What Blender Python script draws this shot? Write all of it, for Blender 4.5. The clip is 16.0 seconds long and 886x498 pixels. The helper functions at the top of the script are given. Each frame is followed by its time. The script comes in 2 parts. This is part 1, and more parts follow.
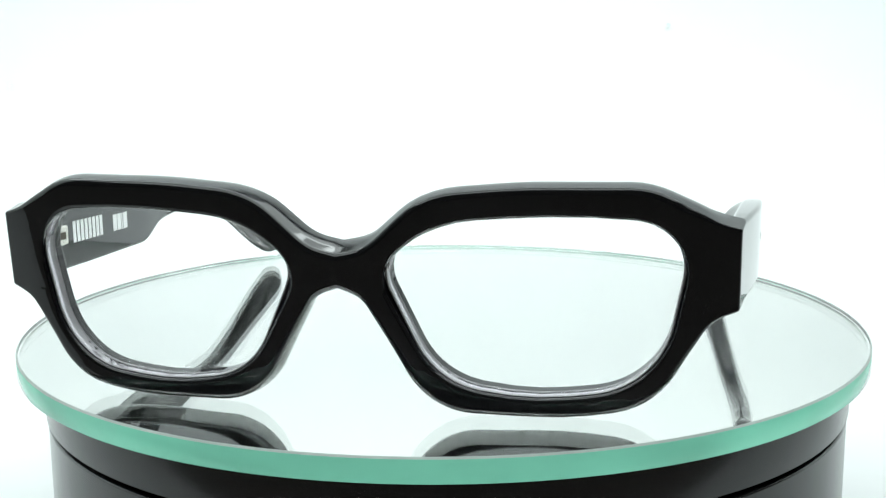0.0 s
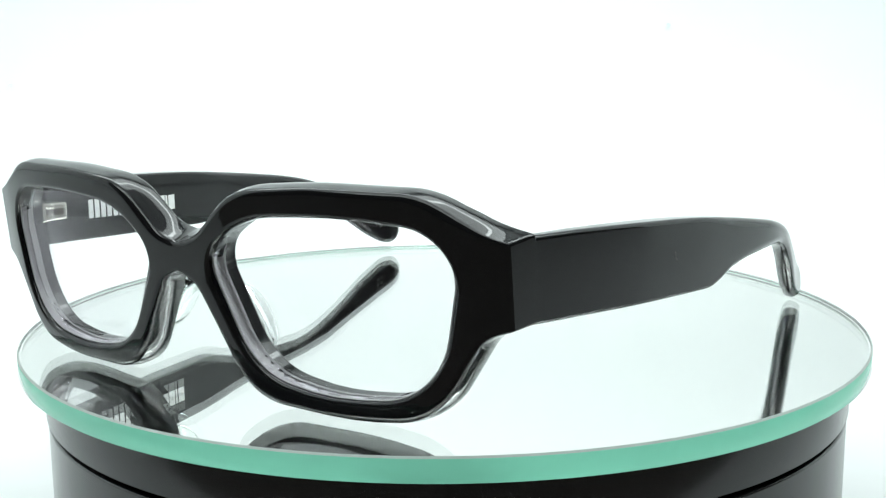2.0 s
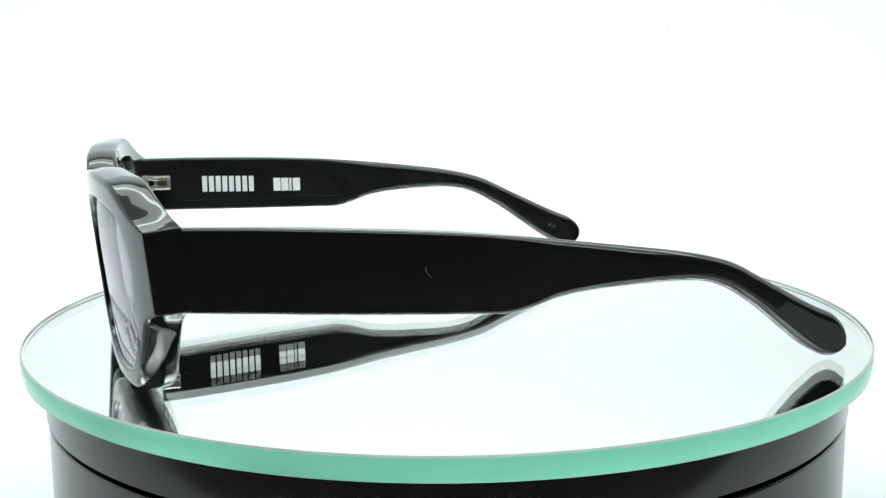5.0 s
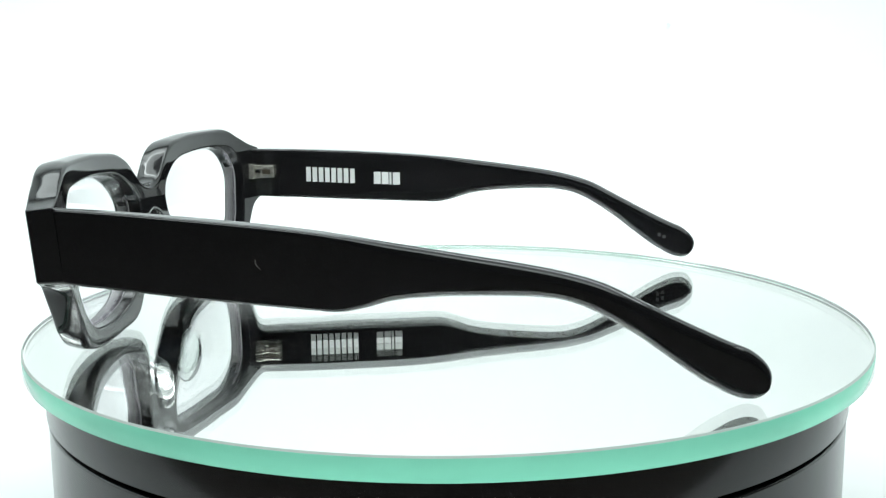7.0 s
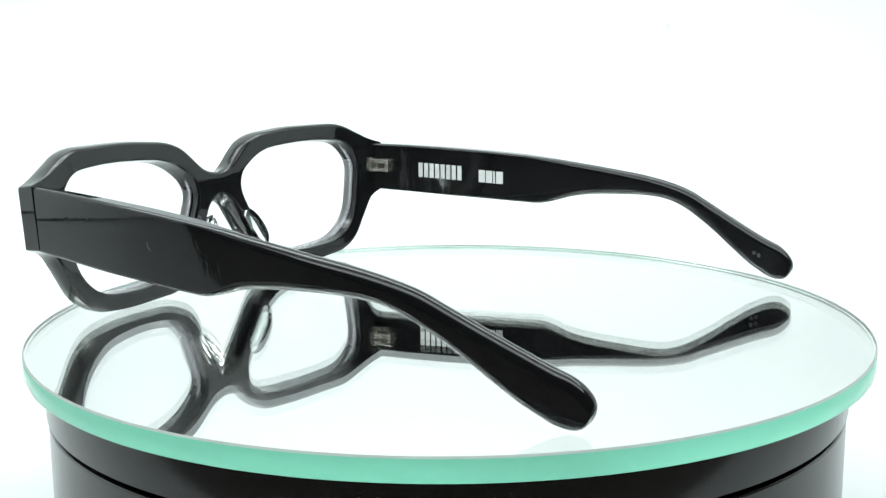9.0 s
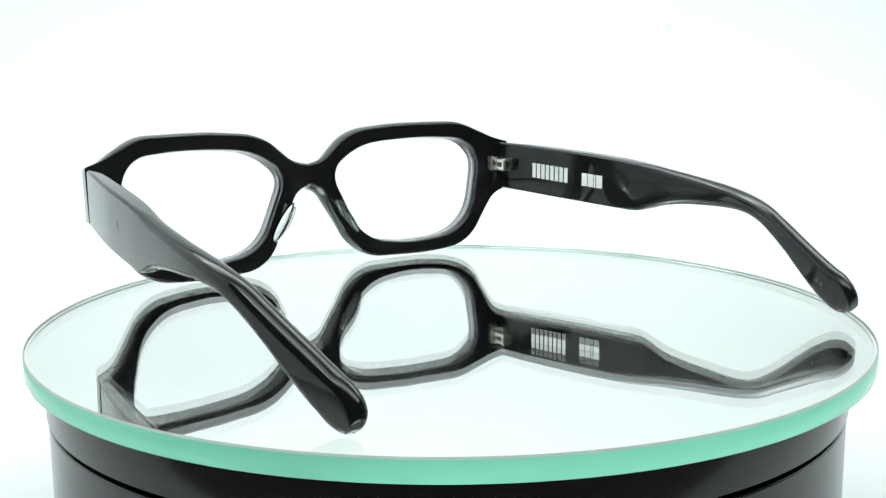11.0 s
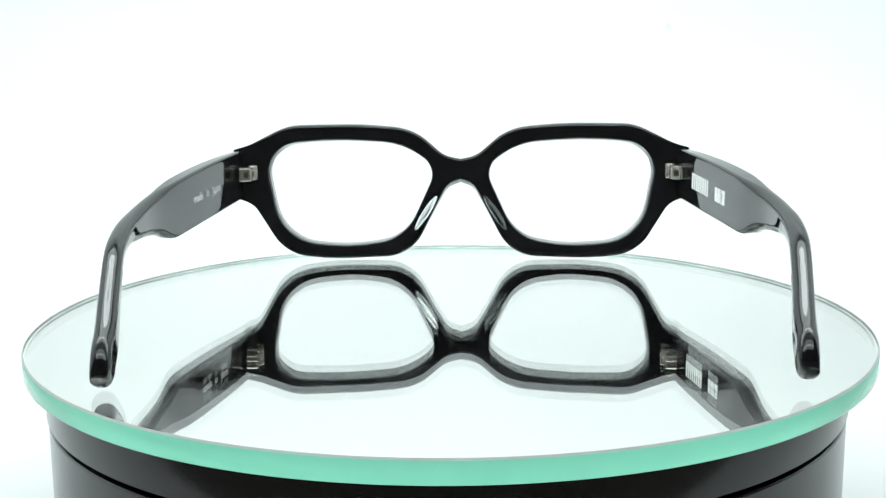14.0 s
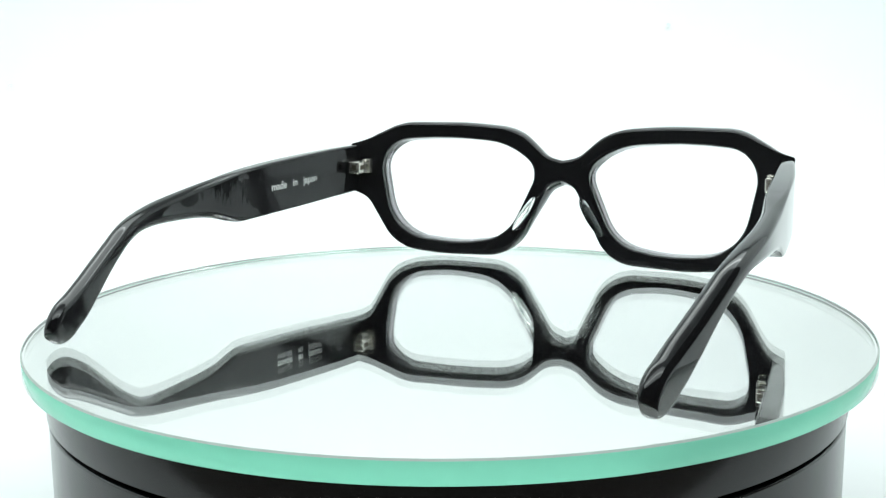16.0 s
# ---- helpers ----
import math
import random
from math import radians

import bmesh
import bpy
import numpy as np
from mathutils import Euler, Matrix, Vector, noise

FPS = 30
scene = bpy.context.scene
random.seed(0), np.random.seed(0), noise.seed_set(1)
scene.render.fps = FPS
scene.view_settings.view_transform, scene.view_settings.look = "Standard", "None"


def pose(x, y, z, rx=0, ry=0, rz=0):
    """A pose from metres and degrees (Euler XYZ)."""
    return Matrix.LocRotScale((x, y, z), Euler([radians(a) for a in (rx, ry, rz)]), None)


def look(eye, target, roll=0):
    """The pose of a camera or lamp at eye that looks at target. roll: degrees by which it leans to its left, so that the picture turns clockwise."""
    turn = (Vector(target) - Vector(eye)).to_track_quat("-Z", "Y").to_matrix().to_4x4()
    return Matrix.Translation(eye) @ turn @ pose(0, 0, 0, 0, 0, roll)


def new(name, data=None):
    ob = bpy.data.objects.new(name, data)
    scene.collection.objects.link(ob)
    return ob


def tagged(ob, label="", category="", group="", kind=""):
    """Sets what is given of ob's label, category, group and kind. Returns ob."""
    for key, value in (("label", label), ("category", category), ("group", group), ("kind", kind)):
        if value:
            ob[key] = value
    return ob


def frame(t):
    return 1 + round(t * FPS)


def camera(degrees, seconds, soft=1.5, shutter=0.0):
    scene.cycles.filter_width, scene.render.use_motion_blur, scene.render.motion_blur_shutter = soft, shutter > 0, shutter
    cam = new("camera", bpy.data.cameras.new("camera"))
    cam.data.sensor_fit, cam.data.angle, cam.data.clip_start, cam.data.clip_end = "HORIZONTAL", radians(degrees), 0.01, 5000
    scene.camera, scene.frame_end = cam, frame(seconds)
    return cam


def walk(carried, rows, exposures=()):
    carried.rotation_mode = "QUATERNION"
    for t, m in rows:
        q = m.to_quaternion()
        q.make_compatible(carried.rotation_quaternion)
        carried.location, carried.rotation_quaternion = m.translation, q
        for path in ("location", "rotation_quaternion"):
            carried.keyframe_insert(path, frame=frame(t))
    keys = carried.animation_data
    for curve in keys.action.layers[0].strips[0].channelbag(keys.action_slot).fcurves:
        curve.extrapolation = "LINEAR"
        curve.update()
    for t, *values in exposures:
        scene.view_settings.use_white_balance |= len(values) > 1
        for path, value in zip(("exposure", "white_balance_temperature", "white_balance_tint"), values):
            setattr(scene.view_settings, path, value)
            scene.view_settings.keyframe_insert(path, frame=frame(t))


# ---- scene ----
# ------------------------------------------------------------------ camera
TOP = 0.070                      # height of the glass disc's upper face above the table
cam = camera(43.98, 16.0, soft=1.3)
EYE = pose(0.0, -0.285, TOP + 0.0679, 90 - 10.05, 0, 0.155) @ pose(0, 0, 0, 0, 0, -0.466)
walk(cam, [(0.0, EYE), (16.0, EYE)], [(0.0, 0.01), (2.2, 0.01), (4.0, 0.08), (6.5, 0.10), (9.2, 0.10), (11.3, 0.01), (16.0, 0.01)])

# ------------------------------------------------------------------ light
world = bpy.data.worlds.new("dim_room")
scene.world = world
world.use_nodes = True
world.node_tree.nodes["Background"].inputs["Color"].default_value = (0.9, 1.0, 1.0, 1)
world.node_tree.nodes["Background"].inputs["Strength"].default_value = 0.04


def softbox(name, m, w, h, watts, colour=(0.905, 1.0, 0.99)):
    lamp = bpy.data.lights.new(name, "AREA")
    lamp.shape, lamp.size, lamp.size_y, lamp.energy, lamp.color = "RECTANGLE", w, h, watts, colour
    ob = new(name, lamp)
    ob.matrix_world = m
    return ob


for y, watts in ((-0.30, 5.5), (0.29, 7.4)):
    softbox("led_bar", look((0, y, 0.80), (0, y, 0)), 1.58, 0.05, watts * 0.25)
    softbox("diffuser", look((0, y, 0.805), (0, y, 0)), 1.58, 0.36, watts * 0.75)


# ------------------------------------------------------------------ materials
def material(name, base, rough=0.5, metal=0.0, ior=1.5, bump=0.0, scale=200.0, vary=0.0, coat=0.0, rough_vary=0.0):
    m = bpy.data.materials.new(name)
    m.use_nodes = True
    nt = m.node_tree
    b = nt.nodes["Principled BSDF"]
    b.inputs["Base Color"].default_value = (*base, 1)
    b.inputs["Roughness"].default_value = rough
    b.inputs["Metallic"].default_value = metal
    b.inputs["IOR"].default_value = ior
    b.inputs["Coat Weight"].default_value = coat
    b.inputs["Coat Roughness"].default_value = 0.03
    co = nt.nodes.new("ShaderNodeTexCoord")
    n1 = nt.nodes.new("ShaderNodeTexNoise")
    n1.inputs["Scale"].default_value, n1.inputs["Detail"].default_value = scale, 5
    nt.links.new(co.outputs["Object"], n1.inputs["Vector"])
    n2 = nt.nodes.new("ShaderNodeTexNoise")
    n2.inputs["Scale"].default_value, n2.inputs["Detail"].default_value = scale / 11, 3
    nt.links.new(co.outputs["Object"], n2.inputs["Vector"])
    if vary:
        mix = nt.nodes.new("ShaderNodeMix")
        mix.data_type = "RGBA"
        mix.inputs["A"].default_value = (*[c * (1 - vary) for c in base], 1)
        mix.inputs["B"].default_value = (*[min(1, c * (1 + vary)) for c in base], 1)
        nt.links.new(n2.outputs["Fac"], mix.inputs["Factor"])
        nt.links.new(mix.outputs["Result"], b.inputs["Base Color"])
    if rough_vary:
        r = nt.nodes.new("ShaderNodeMapRange")
        r.inputs["From Min"].default_value, r.inputs["From Max"].default_value = 0.35, 0.7
        r.inputs["To Min"].default_value, r.inputs["To Max"].default_value = rough, rough + rough_vary
        nt.links.new(n2.outputs["Fac"], r.inputs["Value"])
        nt.links.new(r.outputs["Result"], b.inputs["Roughness"])
    if bump:
        bn = nt.nodes.new("ShaderNodeBump")
        bn.inputs["Strength"].default_value, bn.inputs["Distance"].default_value = bump, 0.0004
        nt.links.new(n1.outputs["Fac"], bn.inputs["Height"])
        nt.links.new(bn.outputs["Normal"], b.inputs["Normal"])
    return m


ACETATE = material("black_acetate", (0.012, 0.012, 0.013), 0.02, ior=1.47, bump=0.012, scale=260, rough_vary=0.025)


def rippled(m):
    """Fine ripples pressed into the outer face of one temple, between its hinge and its notch."""
    nt = m.node_tree
    b = nt.nodes["Principled BSDF"]
    co = nt.nodes.new("ShaderNodeTexCoord")
    st = nt.nodes.new("ShaderNodeMapping")
    st.inputs["Scale"].default_value = (1, 1.0, 0.45)
    nt.links.new(co.outputs["Object"], st.inputs["Vector"])
    n = nt.nodes.new("ShaderNodeTexNoise")
    n.inputs["Scale"].default_value, n.inputs["Detail"].default_value, n.inputs["Distortion"].default_value = 430, 2.0, 0.6
    nt.links.new(st.outputs["Vector"], n.inputs["Vector"])
    sep = nt.nodes.new("ShaderNodeSeparateXYZ")
    nt.links.new(co.outputs["Object"], sep.inputs["Vector"])

    def band(socket, lo, hi, soft):
        up, down, mul = nt.nodes.new("ShaderNodeMapRange"), nt.nodes.new("ShaderNodeMapRange"), nt.nodes.new("ShaderNodeMath")
        for node, a, c in ((up, lo, lo + soft), (down, hi, hi - soft)):
            node.interpolation_type = "SMOOTHSTEP"
            node.inputs["From Min"].default_value, node.inputs["From Max"].default_value = a, c
            nt.links.new(socket, node.inputs["Value"])
        mul.operation = "MULTIPLY"
        nt.links.new(up.outputs[0], mul.inputs[0])
        nt.links.new(down.outputs[0], mul.inputs[1])
        return mul.outputs[0]

    area = nt.nodes.new("ShaderNodeMath")
    area.operation = "MULTIPLY"
    nt.links.new(band(sep.outputs["Y"], -0.012, 0.067, 0.010), area.inputs[0])
    nt.links.new(band(sep.outputs["Z"], 0.0215, 0.0335, 0.003), area.inputs[1])
    strength = nt.nodes.new("ShaderNodeMath")
    strength.operation, strength.inputs[1].default_value = "MULTIPLY", 0.06
    nt.links.new(area.outputs[0], strength.inputs[0])
    bn = nt.nodes.new("ShaderNodeBump")
    bn.inputs["Distance"].default_value = 0.0004
    nt.links.new(strength.outputs[0], bn.inputs["Strength"])
    nt.links.new(n.outputs["Fac"], bn.inputs["Height"])
    nt.links.new(bn.outputs["Normal"], b.inputs["Normal"])
    return m


ACETATE_RIPPLED = rippled(material("black_acetate_rippled", (0.012, 0.012, 0.013), 0.025, ior=1.47, rough_vary=0.03, scale=260))
STEEL = material("hinge_steel", (0.84, 0.81, 0.74), 0.24, 0.9, bump=0.03, scale=900, vary=0.08)
# warm metal darkened for the shade inside the hinge's slots
STEEL_SHADED = material("hinge_slot_shade", (0.09, 0.075, 0.055), 0.4, 0.8)
INK = material("white_ink", (0.92, 0.93, 0.92), 0.55, bump=0.05, scale=4000, vary=0.03)
GREY_INK = material("grey_ink", (0.035, 0.037, 0.037), 0.5, vary=0.05)
LINT = material("pale_lint", (0.30, 0.29, 0.27), 0.7, vary=0.1)
PLASTIC = material("black_plastic", (0.014, 0.014, 0.015), 0.17, ior=1.6, bump=0.015, scale=60, vary=0.1, rough_vary=0.05)
GROOVE = material("groove_black", (0.004, 0.004, 0.004), 0.5)
FABRIC = material("pale_fabric", (0.86, 0.88, 0.88), 0.9, bump=0.25, scale=60, vary=0.012)
PAPER = material("white_sweep", (0.88, 0.90, 0.90), 0.75, bump=0.05, scale=700, vary=0.006)
SPECK = material("grey_speck", (0.70, 0.76, 0.77), 0.9, vary=0.05)
ROOM = material("dark_room_wall", (0.080, 0.068, 0.061), 0.8, vary=0.2, scale=8)
MIRROR = material("silvering", (0.99, 0.995, 0.985), 0.0, 1.0)


def clear(name, colour, ior, rough=0.0):
    m = bpy.data.materials.new(name)
    m.use_nodes = True
    nt = m.node_tree
    nt.nodes.remove(nt.nodes["Principled BSDF"])
    g = nt.nodes.new("ShaderNodeBsdfGlass")
    g.inputs["Color"].default_value, g.inputs["IOR"].default_value, g.inputs["Roughness"].default_value = (*colour, 1), ior, rough
    nt.links.new(g.outputs[0], nt.nodes["Material Output"].inputs["Surface"])
    return m


def coated_lens(name):
    """A thin clear lens whose coating throws back a faint violet."""
    m = bpy.data.materials.new(name)
    m.use_nodes = True
    nt = m.node_tree
    nt.nodes.remove(nt.nodes["Principled BSDF"])
    tr, gl = nt.nodes.new("ShaderNodeBsdfTransparent"), nt.nodes.new("ShaderNodeBsdfGlossy")
    tr.inputs["Color"].default_value = (0.985, 0.985, 0.988, 1)
    gl.inputs["Color"].default_value, gl.inputs["Roughness"].default_value = (0.88, 0.83, 0.89, 1), 0.0
    lw, mx = nt.nodes.new("ShaderNodeLayerWeight"), nt.nodes.new("ShaderNodeMixShader")
    lw.inputs["Blend"].default_value = 0.5
    power, gain = nt.nodes.new("ShaderNodeMath"), nt.nodes.new("ShaderNodeMath")
    power.operation, power.inputs[1].default_value = "POWER", 4.0
    gain.operation, gain.inputs[1].default_value, gain.inputs[2].default_value = "MULTIPLY_ADD", 0.8, 0.010
    nt.links.new(lw.outputs["Facing"], power.inputs[0])
    nt.links.new(power.outputs[0], gain.inputs[0])
    nt.links.new(gain.outputs[0], mx.inputs[0])
    nt.links.new(tr.outputs[0], mx.inputs[1])
    nt.links.new(gl.outputs[0], mx.inputs[2])
    nt.links.new(mx.outputs[0], nt.nodes["Material Output"].inputs["Surface"])
    return m


def ground_edge(name, colour):
    """The polished rim of thick green glass: it scatters green, and its gloss follows Fresnel's law from both sides."""
    m = bpy.data.materials.new(name)
    m.use_nodes = True
    nt = m.node_tree
    nt.nodes.remove(nt.nodes["Principled BSDF"])
    df, tl, gl = nt.nodes.new("ShaderNodeBsdfDiffuse"), nt.nodes.new("ShaderNodeBsdfTranslucent"), nt.nodes.new("ShaderNodeBsdfGlossy")
    co, n, tint = nt.nodes.new("ShaderNodeTexCoord"), nt.nodes.new("ShaderNodeTexNoise"), nt.nodes.new("ShaderNodeMix")
    tint.data_type = "RGBA"
    n.inputs["Scale"].default_value, n.inputs["Detail"].default_value = 90, 4
    nt.links.new(co.outputs["Object"], n.inputs["Vector"])
    nt.links.new(n.outputs["Fac"], tint.inputs["Factor"])
    tint.inputs["A"].default_value = (*[c * 0.94 for c in colour], 1)
    tint.inputs["B"].default_value = (*[min(1, c * 1.06) for c in colour], 1)
    for node in (df, tl):
        nt.links.new(tint.outputs["Result"], node.inputs["Color"])
    gl.inputs["Roughness"].default_value = 0.04
    fr = nt.nodes.new("ShaderNodeFresnel")
    fr.inputs["IOR"].default_value = 1.5
    body, whole = nt.nodes.new("ShaderNodeMixShader"), nt.nodes.new("ShaderNodeMixShader")
    body.inputs[0].default_value = 0.65
    nt.links.new(df.outputs[0], body.inputs[1])
    nt.links.new(tl.outputs[0], body.inputs[2])
    nt.links.new(fr.outputs[0], whole.inputs[0])
    nt.links.new(body.outputs[0], whole.inputs[1])
    nt.links.new(gl.outputs[0], whole.inputs[2])
    nt.links.new(whole.outputs[0], nt.nodes["Material Output"].inputs["Surface"])
    return m


EDGE = ground_edge("green_glass_edge", (0.235, 0.645, 0.48))
CHAMFER = material("ground_chamfer", (0.40, 0.45, 0.42), 0.4, bump=0.05, scale=3000, vary=0.15)


GLASS = clear("float_glass", (0.995, 1.0, 0.996), 1.47)
PAD = clear("clear_acetate", (0.93, 0.95, 0.94), 1.47, 0.04)
LENS = coated_lens("coated_lens")
FROST = material("ground_lens_edge", (0.44, 0.435, 0.44), 0.16, bump=0.02, scale=1500, vary=0.15)


# ------------------------------------------------------------------ mesh helpers
def part(name, bm, mat, parent=None, label="", smooth=True, weighted=False):
    me = bpy.data.meshes.new(name)
    bmesh.ops.recalc_face_normals(bm, faces=bm.faces)
    bm.to_mesh(me)
    bm.free()
    for m in (mat if isinstance(mat, (list, tuple)) else [mat]):
        me.materials.append(m)
    for p in me.polygons:
        p.use_smooth = smooth
    ob = new(name, me)
    if parent:
        ob.parent = parent
    if label:
        ob["label"] = label
    if weighted:
        ob.modifiers.new("normals", "WEIGHTED_NORMAL").keep_sharp = True
    return ob


def box(bm, lo, hi, m=None, bevel=0.0):
    """An upright block from corner lo to corner hi, with rounded edges."""
    r = bmesh.ops.create_cube(bm, size=1)
    vs = r["verts"]
    for v in vs:
        v.co = Vector([lo[i] + (hi[i] - lo[i]) * (v.co[i] + 0.5) for i in range(3)])
    if bevel:
        es = {e for v in vs for e in v.link_edges}
        out = bmesh.ops.bevel(bm, geom=list(es), offset=bevel, segments=2, profile=0.5, affect="EDGES")
        vs = list({v for f in out["faces"] for v in f.verts} | {v for v in vs if v.is_valid})
    if m:
        bmesh.ops.transform(bm, matrix=m, verts=vs)
    return vs


def lathe(bm, profile, steps=160, centre=(0, 0), mats=None):
    """Turns a profile of (radius, z) round the upright axis; closes at radius 0."""
    rings = []
    for r, z in profile:
        if r < 1e-7:
            rings.append([bm.verts.new((centre[0], centre[1], z))])
        else:
            rings.append([bm.verts.new((centre[0] + r * math.cos(a), centre[1] + r * math.sin(a), z))
                          for a in (2 * math.pi * i / steps for i in range(steps))])
    for k, (p, q) in enumerate(zip(rings, rings[1:])):
        for i in range(steps):
            j = (i + 1) % steps
            if len(p) == 1:
                f = bm.faces.new((p[0], q[i], q[j]))
            elif len(q) == 1:
                f = bm.faces.new((p[i], q[0], p[j]))
            else:
                f = bm.faces.new((p[i], q[i], q[j], p[j]))
            if mats:
                f.material_index = mats[k]


def rounded(points, closed=True, step=1.2, fixed=0):
    """A polygon of (x, z, corner radius) with its corners rounded, as evenly sampled points."""
    pts, n, out = [Vector(p[:2]) for p in points], len(points), []
    for i, p in enumerate(pts):
        r = points[i][2] if len(points[i]) > 2 else 0
        if r == 0 or (not closed and i in (0, n - 1)):
            out.append(p)
            continue
        a, b = (pts[i - 1] - p), (pts[(i + 1) % n] - p)
        half = a.angle(b) / 2
        d = min(r / math.tan(half), 0.49 * a.length, 0.49 * b.length)
        a, b = p + a.normalized() * d, p + b.normalized() * d
        segs = fixed or max(3, int((math.pi - 2 * half) / 0.12))
        for k in range(segs + 1):
            t = k / segs
            w = math.sin(half)      # rational quadratic: a true arc
            den = (1 - t) ** 2 + 2 * w * t * (1 - t) + t * t
            out.append((a * (1 - t) ** 2 + p * (2 * w * t * (1 - t)) + b * t * t) / den)
    fine = []
    for i in range(n_ := len(out)):
        if not closed and i == n_ - 1:
            break
        p, q = out[i], out[(i + 1) % n_]
        k = max(1, int((q - p).length / step))
        fine += [p.lerp(q, j / k) for j in range(k)]
    if not closed:
        fine.append(out[-1])
    return fine


def glide(keys, t):
    """Smooth interpolation through rows of (t, values...)."""
    n = len(keys)
    i = max(0, min(n - 2, next((k for k in range(n - 1) if t <= keys[k + 1][0]), n - 2)))
    p1, p2 = keys[i], keys[i + 1]
    p0, p3 = keys[max(0, i - 1)], keys[min(n - 1, i + 2)]
    h = p2[0] - p1[0]
    u = (t - p1[0]) / h
    res = []
    for c in range(1, len(p1)):
        m1 = (p2[c] - p0[c]) / (p2[0] - p0[0]) * h
        m2 = (p3[c] - p1[c]) / (p3[0] - p1[0]) * h
        res.append((2 * u**3 - 3 * u**2 + 1) * p1[c] + (u**3 - 2 * u**2 + u) * m1 + (3 * u**2 - 2 * u**3) * p2[c] + (u**3 - u**2) * m2)
    return res


MM = 0.001

# ------------------------------------------------------------------ the light tent and the room round it


def sweep():
    """White paper: table, curved cove and back wall in one sheet."""
    bm = bmesh.new()
    prof = [(-0.135, 0.0), (0.35, 0.0)]
    prof += [(0.35 + 0.25 * math.sin(a), 0.25 - 0.25 * math.cos(a)) for a in (math.pi / 2 * i / 16 for i in range(1, 17))]
    prof += [(0.60, 0.5), (0.60, 0.84)]
    prof2 = [(0.604, 0.84), (0.604, -0.004), (-0.135, -0.004)]
    ring = prof + prof2
    rows = [[bm.verts.new((x, y, z)) for y, z in ring] for x in (-0.84, 0.84)]
    for i in range(len(ring)):
        j = (i + 1) % len(ring)
        bm.faces.new((rows[0][i], rows[0][j], rows[1][j], rows[1][i]))
    bm.faces.new(rows[0])
    bm.faces.new(rows[1][::-1])
    ob = part("backdrop", bm, PAPER)
    for x, z, r in ((0.1733, 0.1580, 0.0017), (-0.3309, 0.1159, 0.0015)):      # two faint specks on the paper
        bm = bmesh.new()
        bmesh.ops.create_circle(bm, cap_ends=True, segments=14, radius=r)
        a = math.acos(1 - z / 0.25)
        at = Matrix.Translation((x, 0.35 + 0.2475 * math.sin(a), 0.25 - 0.2475 * math.cos(a))) @ Matrix.Rotation(a, 4, "X")
        bmesh.ops.transform(bm, matrix=at, verts=bm.verts)
        part("speck", bm, SPECK, ob, "faint grey speck", smooth=False)
    return tagged(ob, "white seamless paper sweep curving up behind the turntable", "backdrop", kind="structure")


def panel(name, lo, hi, mat, label, category):
    bm = bmesh.new()
    box(bm, lo, hi)
    return tagged(part(name, bm, mat, smooth=False), label, category, kind="structure")


sweep()
panel("wall_west", (-0.804, -0.16, 0.002), (-0.80, 0.598, 0.84), FABRIC, "pale grey fabric side of the light tent", "wall")
panel("wall_east", (0.80, 0.11, 0.002), (0.804, 0.598, 0.84), FABRIC, "pale grey fabric side of the light tent", "wall")
panel("ceiling", (-0.84, -0.52, 0.842), (0.84, 0.604, 0.846), FABRIC, "pale grey fabric roof of the light tent", "ceiling")
panel("wall_south", (-1.6, -1.55, -0.02), (1.6, -1.50, 2.2), ROOM, "dark wall of the room behind the camera", "wall")
panel("wall_room_west", (-1.65, -1.5, -0.02), (-1.60, 0.9, 2.2), ROOM, "dark side wall of the room", "wall")
panel("wall_room_east", (1.60, -1.5, -0.02), (1.65, 0.9, 2.2), ROOM, "dark side wall of the room", "wall")
panel("wall_north", (-1.6, 0.9, -0.02), (1.6, 0.95, 2.2), ROOM, "dark wall of the room behind the tent", "wall")
panel("ceiling_room", (-1.65, -1.55, 2.2), (1.65, 0.95, 2.25), ROOM, "dark ceiling of the room", "ceiling")
panel("floor", (-1.65, -1.55, -0.06), (1.65, 0.95, -0.02), ROOM, "dark table top under the paper", "floor")

# ------------------------------------------------------------------ the turntable
turntable = tagged(new("turntable"), "round glossy black plastic turntable with a seam round it", "turntable")


def turntable_parts():
    r = 0.1016
    bm = bmesh.new()
    lathe(bm, [(0, 0.0), (r - 0.002, 0.0), (r - 0.0004, 0.0012), (r - 0.0004, TOP - 0.0175), (r - 0.0008, TOP - 0.0169), (r - 0.0035, TOP - 0.0167), (0, TOP - 0.0167)])
    part("base", bm, PLASTIC, turntable, weighted=True)
    bm = bmesh.new()
    lathe(bm, [(0, TOP - 0.0167), (r - 0.003, TOP - 0.0167), (r - 0.003, TOP - 0.0159), (0, TOP - 0.0159)])
    part("seam", bm, GROOVE, turntable)
    bm = bmesh.new()
    lathe(bm, [(0, -0.0159), (r - 0.0009, -0.0159), (r, -0.0154), (r, -0.0063), (r - 0.001, -0.0052), (0, -0.0052)])
    return part("platter", bm, PLASTIC, turntable, "glossy black turning platter", weighted=True)


platter = turntable_parts()

disc = tagged(new("glass_disc"), "thick clear mirrored glass disc with a green edge on the turntable", "glass disc")


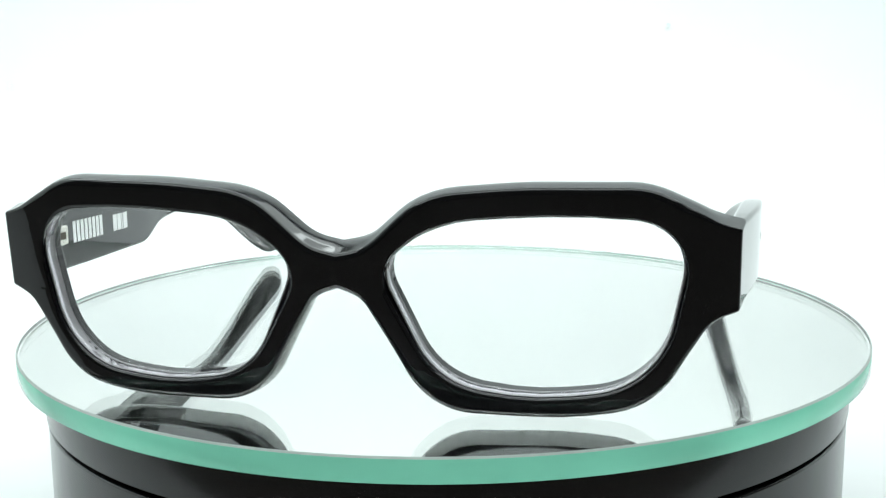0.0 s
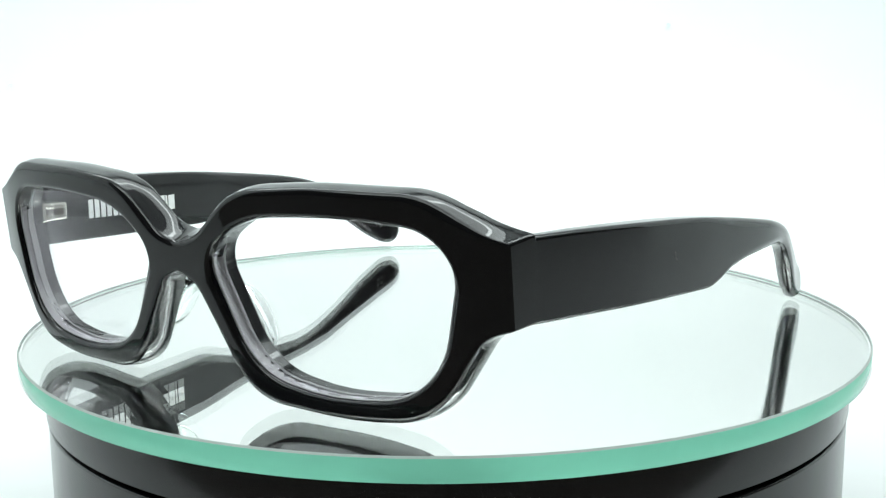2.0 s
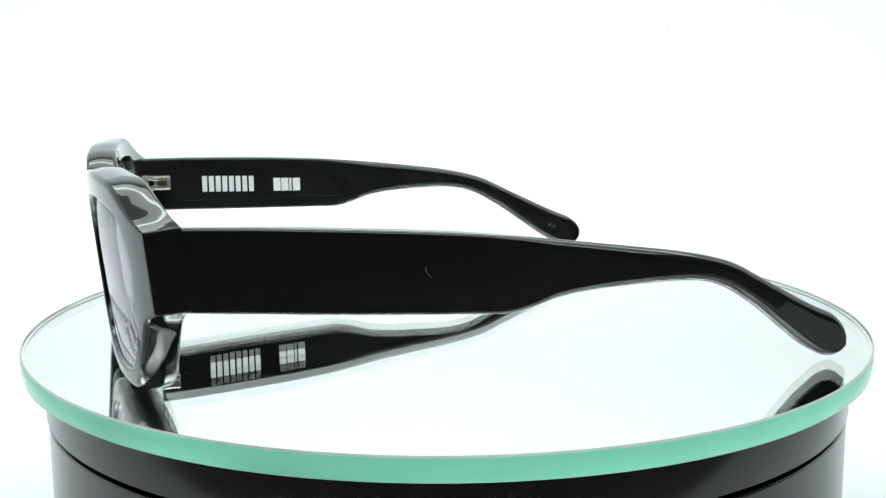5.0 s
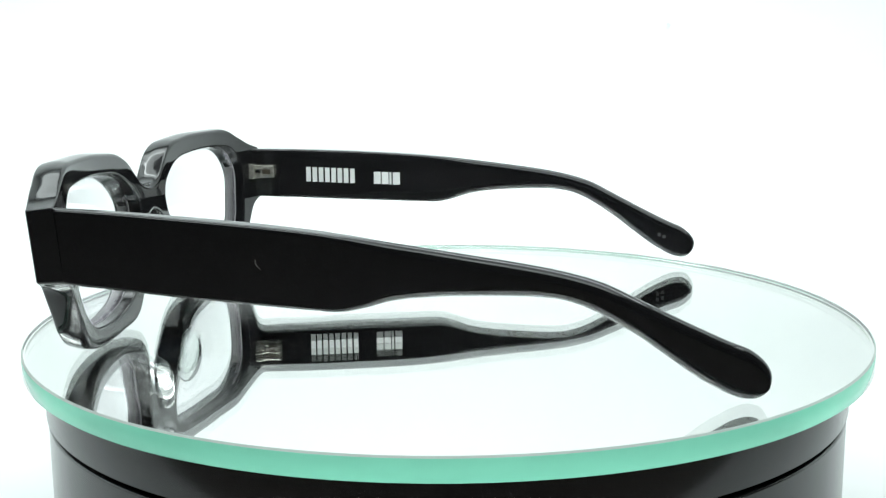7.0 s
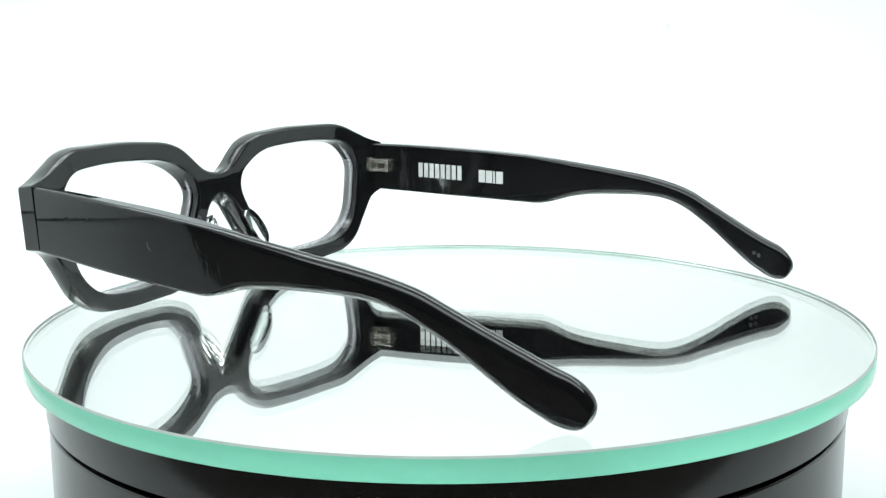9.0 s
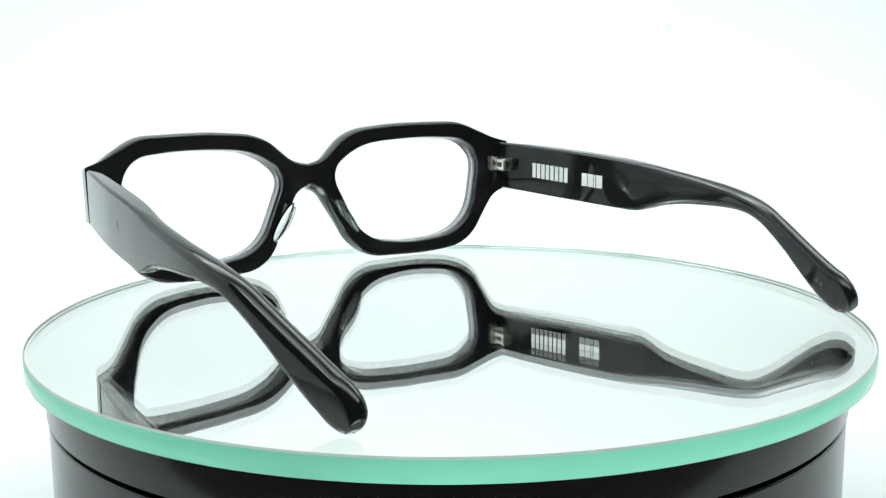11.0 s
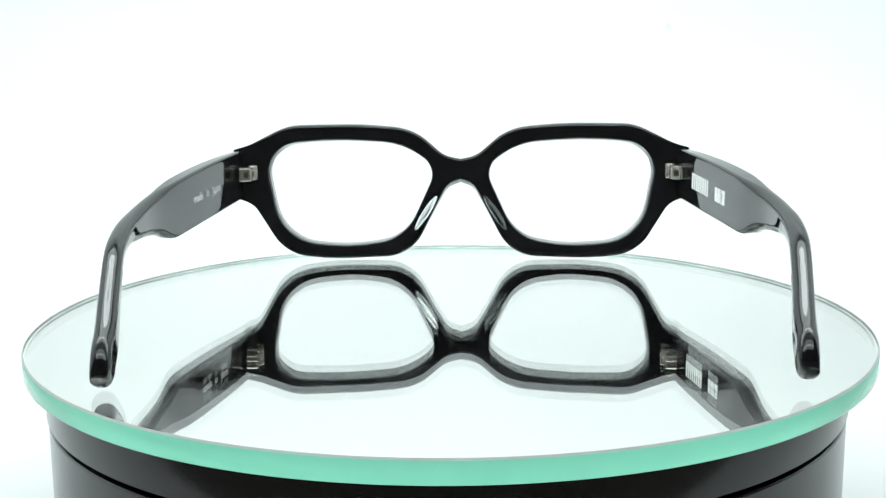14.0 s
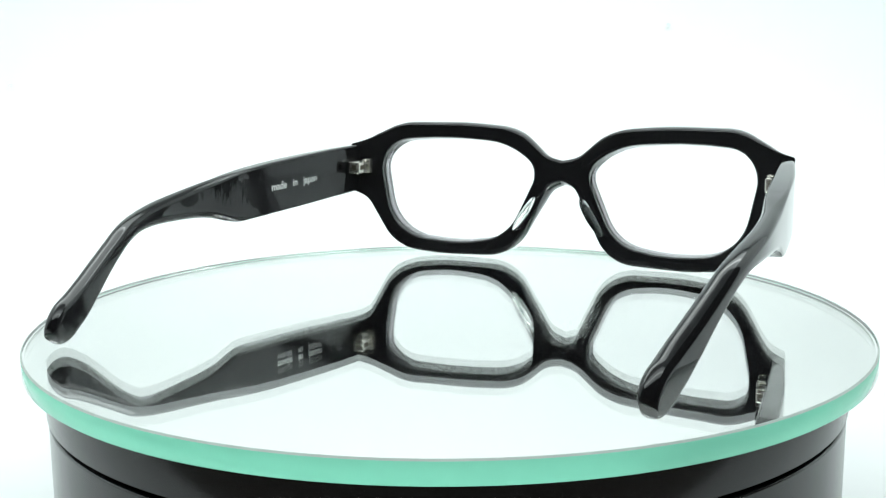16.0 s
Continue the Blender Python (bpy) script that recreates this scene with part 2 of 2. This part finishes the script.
def disc_parts():
    r, c = 0.1068, (0.00082, -0.00022)
    bm = bmesh.new()
    lathe(bm, [(0, 0.0), (r - 0.00045, 0.0), (r, -0.00035), (r, -0.0047), (r - 0.0003, -0.0050), (0, -0.0050)], 220, c, [0, 2, 1, 1, 0])
    pane = part("pane", bm, [GLASS, EDGE, CHAMFER], disc, "clear glass with a green edge", smooth=False)
    pane.visible_shadow = False
    for f in pane.data.polygons:
        f.use_smooth = abs(f.normal.z) < 0.1
    bm = bmesh.new()
    lathe(bm, [(0, -0.00488), (r - 0.0008, -0.00488), (r - 0.0008, -0.00510), (0, -0.00510)], 220, c)
    part("silvered_back", bm, MIRROR, disc, "silvered mirror back", smooth=False)


disc_parts()

# ------------------------------------------------------------------ the eyeglasses
# Local frame: x across (towards the temple with the large print), y forward through the front, z up from the glass.
glasses = tagged(new("eyeglasses"), "glossy black thick acetate eyeglasses with open temples on mirror glass", "eyeglasses")
MID = 2.80                        # the glasses' middle plane, beside the turntable's axis


def front_y(x):
    return 87.8 - 5.5 * (x / 73) ** 2 - 3.9 * (x / 73) ** 4


def back_y(x):
    return 80.2 - 5.5 * (x / 73) ** 2 - 3.2 * (x / 73) ** 4


OUTER = [(0, 33.5), (5.4, 34.6, 14), (16.5, 44.2, 20), (34.5, 45.7, 120), (57.5, 45.6, 15.5), (69.2, 39.0, 23.5), (73.5, 37.7, 0.7), (73.6, 22.0, 0.7),
         (68.4, 19.95, 12), (58.6, 2.8, 20), (43.8, 0.5, 120), (16.8, 1.2, 14.2), (4.5, 25.0, 7.5), (0, 26.7)]
INNER = [(65.5, 38.5, 12), (43, 40.6, 150), (19.2, 38.9, 28), (7.5, 30.5, 7.1), (18.1, 7.5, 15.6), (34.8, 4.2, 120), (59.6, 6.8, 16.6)]
CORE = Vector((36.5, 22.5))


def ray_to(loop, way):
    """Where a ray from CORE meets a closed loop: the place on it and the segment's number."""
    best = None
    n = len(loop)
    for i in range(n):
        p, q = loop[i], loop[(i + 1) % n]
        e, d = q - p, p - CORE
        den = way.x * e.y - way.y * e.x
        if abs(den) < 1e-12:
            continue
        t, u = (d.x * e.y - d.y * e.x) / den, (d.x * way.y - d.y * way.x) / den
        if t > 0 and -1e-9 <= u <= 1 + 1e-9 and (best is None or t < best[0]):
            best = (t, i, u)
    return best


def normals(loop, closed):
    """Outward normals of a clockwise run of points."""
    n, out = len(loop), []
    for i in range(n):
        a = loop[i - 1] if (closed or i > 0) else Vector((-loop[1].x, loop[1].y))
        b = loop[(i + 1) % n] if (closed or i < n - 1) else Vector((-loop[n - 2].x, loop[n - 2].y))
        d = (b - a).normalized()
        out.append(Vector((-d.y, d.x)))
    return out


def front_frame():
    """The front: two rims and a bridge in one bowed plate, with rolled edges."""
    outer = rounded(OUTER, closed=False, step=1.1)
    inner = rounded(INNER, step=0.8)
    n_out, n_in = normals(outer, False), normals(inner, True)
    if sum((inner[i] - CORE).dot(n_in[i]) for i in range(len(inner))) < 0:
        n_in = [-v for v in n_in]
    roll, crown, cuts, no = 6, 0.32, (0.25, 0.5, 0.75), len(outer)
    bm = bmesh.new()

    def place(side, p, y, ahead):
        """A point of the plate; ahead runs from 0 at the back face to 1 at the front face."""
        up = min(1, max(0, (p.y - 12) / 16))
        up = up * up * (3 - 2 * up)
        crest = min(1, max(0, (p.y - 41) / 4))
        saddle = 0.8 * max(0, 1 - (p.x / 15) ** 2)
        z = p.y - ahead * saddle + ahead * (0.25 * (1 - up) - 0.9 * up) - (1 - ahead) * 0.55 * crest
        x = p.x + 0.17 * (76.6 - y) * min(1, max(0, (p.x - 67) / 6.4))
        return bm.verts.new(((MID + side * x) * MM, (y + 0.09 * (z - 24)) * MM, max(z, 0.12) * MM))

    for side in (1, -1):
        columns = []
        spots = [(outer[i], n_out[i], True) for i in range(no)]
        for p, n, edge in spots:
            end = min(1, max(0, (p.x - 63) / 7))
            rf, rb = 1.5 * (1 - end) + 0.6 * end, 1.1 * (1 - end) + 0.25 * end
            columns.append((p, n, rf, rb, edge))
        # the middle of the bridge, from below to above
        for k in range(1, 6):
            lo, hi = columns[no - 1], columns[0]
            f = (lo[0] - lo[1] * 1.5).lerp(hi[0] - hi[1] * 1.5, k / 6)
            b = (lo[0] - lo[1] * 1.1).lerp(hi[0] - hi[1] * 1.1, k / 6)
            columns.append((f, b, 0, 0, False))
        rows = []
        for a, n, rf, rb, edge in columns:
            f, b = (a - n * rf, a - n * rb) if edge else (a, n)
            way = ((f + b) / 2 - CORE).normalized()
            t, i, u = ray_to(inner, way)
            q = CORE + way * t
            m = n_in[i].lerp(n_in[(i + 1) % len(inner)], u).normalized()
            rif, rib = 1.0, 0.6
            lean = 0.25 * min(1, max(0, 0.75 - m.y))      # the opening widens towards the front, but for its upper edge
            qb, qf = q - m * lean, q + m * lean
            fy, by = (lambda v: front_y(v.x)), (lambda v: back_y(v.x))
            row = []
            # inner edge: back roll, plain wall, front roll
            for k in range(roll + 1):
                w = math.pi / 2 * k / roll
                v = qb + m * rib * (1 - math.sin(w))
                row.append((v, by(v) + rib * (1 - math.cos(w)), 0))
            for k in range(roll + 1):
                w = math.pi / 2 * k / roll
                v = qf + m * rif * (1 - math.cos(w))
                row.append((v, fy(v) - rif * (1 - math.sin(w)), 1))
            g = qf + m * rif
            for c in cuts:
                v = g.lerp(f, c)
                row.append((v, fy(v), 1))
            if edge:
                deep = rf * 0.85
                for k in range(roll + 1):
                    w = math.pi / 2 * k / roll
                    v = a - n * rf * (1 - math.sin(w))
                    row.append((v, fy(v) - deep * (1 - math.cos(w)), 1))
                bulge = crown * min(1, max(0, (71.5 - a.x) / 4))
                near, far = fy(a) - deep, by(a) + rb      # the edge between the rolls is slightly crowned
                for k in (1, 2, 3):
                    w = k / 4
                    row.append((a + n * bulge * 4 * w * (1 - w), near + (far - near) * w, 1 - w))
                for k in range(roll + 1):
                    w = math.pi / 2 * k / roll
                    v = a - n * rb * (1 - math.cos(w))
                    row.append((v, by(v) + rb * (1 - math.sin(w)), 0))
            else:
                row.append((f, fy(f), 1))
                row += [None] * (2 * roll + 4)
                row[-1] = (b, by(b), 0)
            h = qb + m * rib
            for c in cuts[::-1]:
                v = h.lerp(b, c)
                row.append((v, by(v), 0))
            rows.append([place(side, *r) if r else None for r in row])
        total, n_rows = len(rows[0]), len(rows)
        for i in range(n_rows):
            p, q = rows[i], rows[(i + 1) % n_rows]
            for k in range(total):
                quad = (p[k], q[k], q[(k + 1) % total], p[(k + 1) % total])
                if None not in quad:
                    bm.faces.new(quad)
    bmesh.ops.remove_doubles(bm, verts=bm.verts, dist=2e-6)
    return part("front_frame", bm, ACETATE, glasses, weighted=True)


def lens(side):
    """A domed clear lens; its ground edge is a part of its own."""
    inner = rounded(INNER, step=1.5)
    n = len(inner)

    def at(p, s, dy):
        x, z = CORE.x + (p.x - CORE.x) * s, CORE.y + (p.y - CORE.y) * s
        return Vector(((MID + side * x) * MM, (front_y(x) + dy + 0.9 * (1 - s * s) + 0.09 * (z - 24)) * MM, z * MM))

    bm = bmesh.new()
    rims = []
    for dy in (-1.4, -4.4):
        c0 = bm.verts.new(at(CORE, 0, dy))
        rings = [[bm.verts.new(at(p, s, dy)) for p in inner] for s in (0.2, 0.4, 0.6, 0.8, 0.985)]
        for i in range(n):
            j = (i + 1) % n
            bm.faces.new((c0, rings[0][i], rings[0][j]))
            for a, b in zip(rings, rings[1:]):
                bm.faces.new((a[i], b[i], b[j], a[j]))
        rims.append(rings[-1])
    for i in range(n):
        j = (i + 1) % n
        bm.faces.new((rims[0][i], rims[1][i], rims[1][j], rims[0][j]))
    ob = part("lens", bm, LENS, glasses, "clear coated lens", weighted=True)
    # the edge: a bevelled band just inside the rim
    bm = bmesh.new()
    steps = [(0.986, -1.15), (0.995, -1.6), (0.995, -3.9), (0.986, -4.4), (1.004, -4.4), (1.004, -1.15)]
    rings = [[bm.verts.new(at(p, s, dy)) for p in inner] for s, dy in steps]
    for a, b in zip(rings, rings[1:] + rings[:1]):
        for i in range(n):
            j = (i + 1) % n
            bm.faces.new((a[i], b[i], b[j], a[j]))
    part("lens_edge", bm, FROST, ob, "ground pale edge of the lens", weighted=True)
    return ob


def nose_pad(side):
    """A clear fin on the inner lower rim, rounded and standing out backwards."""
    bm = bmesh.new()
    bmesh.ops.create_uvsphere(bm, u_segments=28, v_segments=18, radius=1)
    along = Vector((7.6, 0, -12.0)).normalized()
    outw = Vector((-along.z, 0, along.x))
    for v in bm.verts:
        u, w, h = v.co.x, v.co.y, v.co.z
        thin = 1.25 * (1 - 0.35 * max(0, -w))
        c = Vector((11.6, 76.9, 16.0)) + along * (7.0 * h) + Vector((0, 3.7 * w, 0)) + outw * (-thin * u - 0.3 * max(0, -w))
        v.co = Vector(((MID + side * c.x) * MM, c.y * MM, c.z * MM))
    return part("nose_pad", bm, PAD, glasses, "clear moulded nose pad")


# outer face of a temple: distance from the middle plane along y
BOW = [(-95, 69.0), (-72, 73.6), (-61, 75.8), (-52, 77.9), (-41, 80.3), (-33, 81.8), (-22, 82.9), (-10, 82.9), (11, 81.8), (25, 80.7), (40, 79.2), (56, 76.9), (74, 73.9)]
# sections from hinge to tip: parameter, top (y, z), bottom (y, z), thickness
TEMPLE = [(0, 73.6, 37.4, 73.1, 21.6, 3.0), (6.5, 66.5, 37.2, 66.5, 21.2, 3.4), (9.5, 63.5, 37.1, 63.5, 21.05, 4.2), (13, 60, 37.0, 60, 20.9, 4.4), (27, 46, 36.3, 46, 20.1, 4.4), (43, 30, 35.3, 30, 19.3, 4.3),
          (55, 18, 34.3, 18, 18.7, 4.2), (61, 12.5, 33.7, 11.8, 18.5, 4.2), (66, 8, 33.2, 7.0, 19.4, 4.2), (72, 2, 32.4, 1.5, 20.9, 4.2),
          (80, -6, 31.3, -6, 21.9, 4.3), (90, -15, 30.0, -15.5, 22.3, 4.5), (99, -24, 28.6, -25, 22.3, 4.7), (106, -32, 26.9, -31.5, 21.5, 4.8),
          (113, -39, 24.7, -37, 19.5, 4.8), (120, -45, 21.7, -42.4, 16.4, 4.8), (127, -51, 18.6, -47.6, 12.9, 4.8), (134, -57.5, 15.3, -53, 8.8, 4.8),
          (141, -63.5, 12.4, -58.8, 4.6, 4.7), (146, -67.6, 10.7, -62.8, 2.3, 4.5)]


# one temple is bent up a little: its tip hangs just clear of the glass
RAISED = {1: 1.9, -1: 0.0}


# inner face of each temple at the start of the print: distance from the middle plane
FLAT = {1: 72.1, -1: 73.0}


def bow(y):
    return glide(BOW, y)[0]


def inner_face(side, y, th):
    """The inner face: dead flat from the hinge to the notch, then following the bow at the thickness th."""
    flat, u = FLAT[side] + 0.10 * (55.7 - y), min(1, max(0, (12 - y) / 28))
    u = u * u * (3 - 2 * u)
    return flat * (1 - u) + (bow(y) - th) * u


def temple(side):
    bm = bmesh.new()
    rings, count = [], 28
    last = TEMPLE[-1]

    def round_off(s):
        a = min(1, max(0, (s - 56) / 22))
        return 0.9 + 1.35 * a * a * (3 - 2 * a)

    def section(ty, tz, by, bz, th, shrink=1.0, corner=1.25):
        cy, cz = (ty + by) / 2, (tz + bz) / 2
        hy, hz = (ty - by) / 2, (tz - bz) / 2
        hh = math.hypot(hy, hz)
        base, th = th, bow(cy) - inner_face(side, cy, th)
        pts = rounded([(-th / 2 * shrink, -hh, corner), (th / 2 * shrink, -hh, corner), (th / 2 * shrink, hh, corner), (-th / 2 * shrink, hh, corner)], step=99, fixed=7)
        row = []
        for p in pts:
            y, z = cy + hy * p.y / hh, cz + hz * p.y / hh
            z += RAISED[side] * (72.7 - y) / 140
            x = bow(y) - th / 2 + p.x if p.x > 0 else inner_face(side, y, base) + th / 2 + p.x
            row.append(bm.verts.new(((MID + side * x) * MM, y * MM, z * MM)))
        return row

    s = 0.0
    while s <= last[0]:
        ty, tz, by, bz, th = glide(TEMPLE, s)
        rings.append(section(ty, tz, by, bz, th, corner=round_off(s)))
        s += 1.46
    # rounded end
    ty, tz, by, bz, th = last[1:]
    cy, cz, hh = (ty + by) / 2, (tz + bz) / 2, math.hypot((ty - by) / 2, (tz - bz) / 2)
    up = Vector(((ty - by) / 2, (tz - bz) / 2)) / hh
    fwd = Vector((-up.y, up.x))
    for k in range(1, 10):
        a = math.pi / 2 * k / 9.4
        w, d = hh * math.cos(a) ** 0.7, 7.4 * math.sin(a)
        c = Vector((cy, cz)) + fwd * d
        t, b = c + up * w, c - up * w
        th_k = 4.5 * (1 - 0.35 * (k / 9) ** 3)
        rings.append(section(t.x, t.y, b.x, b.y, th_k, 1.0, min(2.15, w * 0.9, th_k * 0.46)))
    for p, q in zip(rings, rings[1:]):
        n = len(p)
        for i in range(n):
            j = (i + 1) % n
            bm.faces.new((p[i], p[j], q[j], q[i]))
    bm.faces.new([bm.verts.new(v.co) for v in rings[0]])
    bm.faces.new(rings[-1][::-1])
    return part("temple", bm, ACETATE if side > 0 else ACETATE_RIPPLED, glasses, weighted=True)


def inner_point(side, y, z, lift=0.05):
    th = next(a[5] + (b[5] - a[5]) * (a[1] - y) / (a[1] - b[1]) for a, b in zip(TEMPLE, TEMPLE[1:]) if y >= b[1])
    return Vector(((MID + side * (inner_face(side, y, th) - lift)) * MM, y * MM, z * MM))


def bars(side, parent, y0, y1, z0, tilt, height, count, name, gap=0.26, ink=INK):
    """A printed word as plain upright bars on a temple's inner face."""
    step = (y1 - y0) / count
    for i in range(count):
        bm = bmesh.new()
        a, b = y0 + step * i, y0 + step * (i + 1 - gap)
        lo, hi = z0 + tilt * (a - y0), z0 + tilt * (a - y0) + height
        quad = [inner_point(side, a, lo), inner_point(side, b, lo), inner_point(side, b, hi), inner_point(side, a, hi)]
        back = [v + Vector((side * 0.0002, 0, 0)) for v in quad]
        f, g = [bm.verts.new(v) for v in quad], [bm.verts.new(v) for v in back]
        bm.faces.new(f)
        bm.faces.new(g[::-1])
        for k in range(4):
            bm.faces.new((f[k], f[(k + 1) % 4], g[(k + 1) % 4], g[k]))
        part(name, bm, ink, parent, smooth=False)


def printed(text, side, parent, y0, y1, z0, tilt):
    """Small lettering on a temple's inner face, from y0 to y1 along it."""
    cu = bpy.data.curves.new("lettering", "FONT")
    cu.body, cu.size, cu.extrude, cu.resolution_u, cu.space_word = text, 1.0, 0.0, 3, 3.0
    tmp = new("lettering", cu)
    me = bpy.data.meshes.new_from_object(tmp.evaluated_get(bpy.context.evaluated_depsgraph_get()))
    bpy.data.objects.remove(tmp)
    w = max(v.co.x for v in me.vertices)
    k = abs(y1 - y0) / w
    for v in me.vertices:
        y = y0 + (y1 - y0) * v.co.x / w
        v.co = inner_point(side, y, z0 + tilt * (y - y0) + v.co.y * k)
    me.materials.append(INK)
    ob = new("lettering", me)
    ob.parent = parent
    ob["label"] = "small white printed words"
    return ob


def hinge(side):
    """A steel hinge: a leaf in the front, a leaf on the temple with its slot's shade as dark blocks, a pin between."""
    c = 69.9
    def at(lo, hi):
        a, b = (MID + side * lo[0]) * MM, (MID + side * hi[0]) * MM
        return (min(a, b), lo[1] * MM, lo[2] * MM), (max(a, b), hi[1] * MM, hi[2] * MM)
    bm = bmesh.new()
    box(bm, *at((c - 3.2, 71.8, 27.8), (c - 0.4, 74.0, 32.6)), bevel=0.0003)
    for z in (28.0, 31.2):
        box(bm, *at((c - 2.8, 70.0, z), (c - 0.8, 72.0, z + 1.1)), bevel=0.0003)
    h = part("hinge", bm, STEEL, glasses, "small steel hinge", smooth=False)
    bm = bmesh.new()
    box(bm, *at((c - 2.6, 65.4, 28.0), (c + 1.5, 70.2, 32.2)), bevel=0.0004)
    for z in (28.5, 30.9):
        box(bm, *at((c - 2.8, 69.0, z), (c - 1.0, 71.4, z + 1.1)), bevel=0.0003)
    part("leaf", bm, STEEL, h, smooth=False)
    # no opening is cut: dark blocks on the leaf carry the slots' shade
    bm = bmesh.new()
    box(bm, *at((c - 2.66, 66.6, 29.3), (c - 2.5, 69.4, 30.9)))
    box(bm, *at((c - 1.7, 65.34, 29.2), (c - 0.2, 65.6, 31.0)))
    part("slot_shade", bm, STEEL_SHADED, h, "dark warm block for the shaded inside of a slot", smooth=False)
    return h


front_frame()
for side in (1, -1):
    lens(side)
    nose_pad(side)
    hinge(side)
temple_print, temple_made = temple(1), temple(-1)
bars(1, temple_print, 55.6, 38.9, 26.4, 0.045, 4.9, 8, "printed_bar")
for a, b in ((33.1, 30.8), (30.5, 28.2), (27.9, 27.2), (26.8, 24.4)):
    bars(1, temple_print, a, b, 25.45 - 0.045 * (33.1 - a), 0.045, 4.1, 1, "printed_bar", 0.0)
for k in (0, 1):
    bars(1, temple_print, -60.6 - 1.5 * k, -61.6 - 1.5 * k, 9.3 - 0.6 * k, 0, 1.1, 1, "printed_bar", 0.0, GREY_INK)
printed("made in japan", -1, temple_made, 26.2, 48.9, 26.3, 0.045)


def lint():
    """A short pale fibre stuck to the outer face of the plain temple."""
    bm = bmesh.new()
    rows = []
    for k in range(8):
        u = k / 7
        y, z = 28.6 - 1.2 * u + 0.5 * math.sin(3 * u), 28.6 - 2.0 * u
        x = MID - bow(y) - 0.03
        rows.append([bm.verts.new(((x + dx) * MM, (y + dy) * MM, z * MM)) for dx, dy in ((0.03, 0.07), (-0.05, 0), (0.03, -0.07))])
    for p, q in zip(rows, rows[1:]):
        for i in range(3):
            bm.faces.new((p[i], p[(i + 1) % 3], q[(i + 1) % 3], q[i]))
    bm.faces.new(rows[0])
    bm.faces.new(rows[-1][::-1])
    part("lint", bm, LINT, temple_made, "short pale fibre")


lint()

# ------------------------------------------------------------------ what moves
TURN, START = -12.138, 168.32    # degrees a second, degrees at the start


def motions():
    def rows(z, turn0):
        return [(0.5 * k, pose(0, 0, z, 0, 0, turn0 + TURN * 0.5 * k)) for k in range(33)]
    walk(glasses, rows(TOP, START))
    walk(disc, rows(TOP, START))
    walk(platter, rows(TOP, 0))


motions()
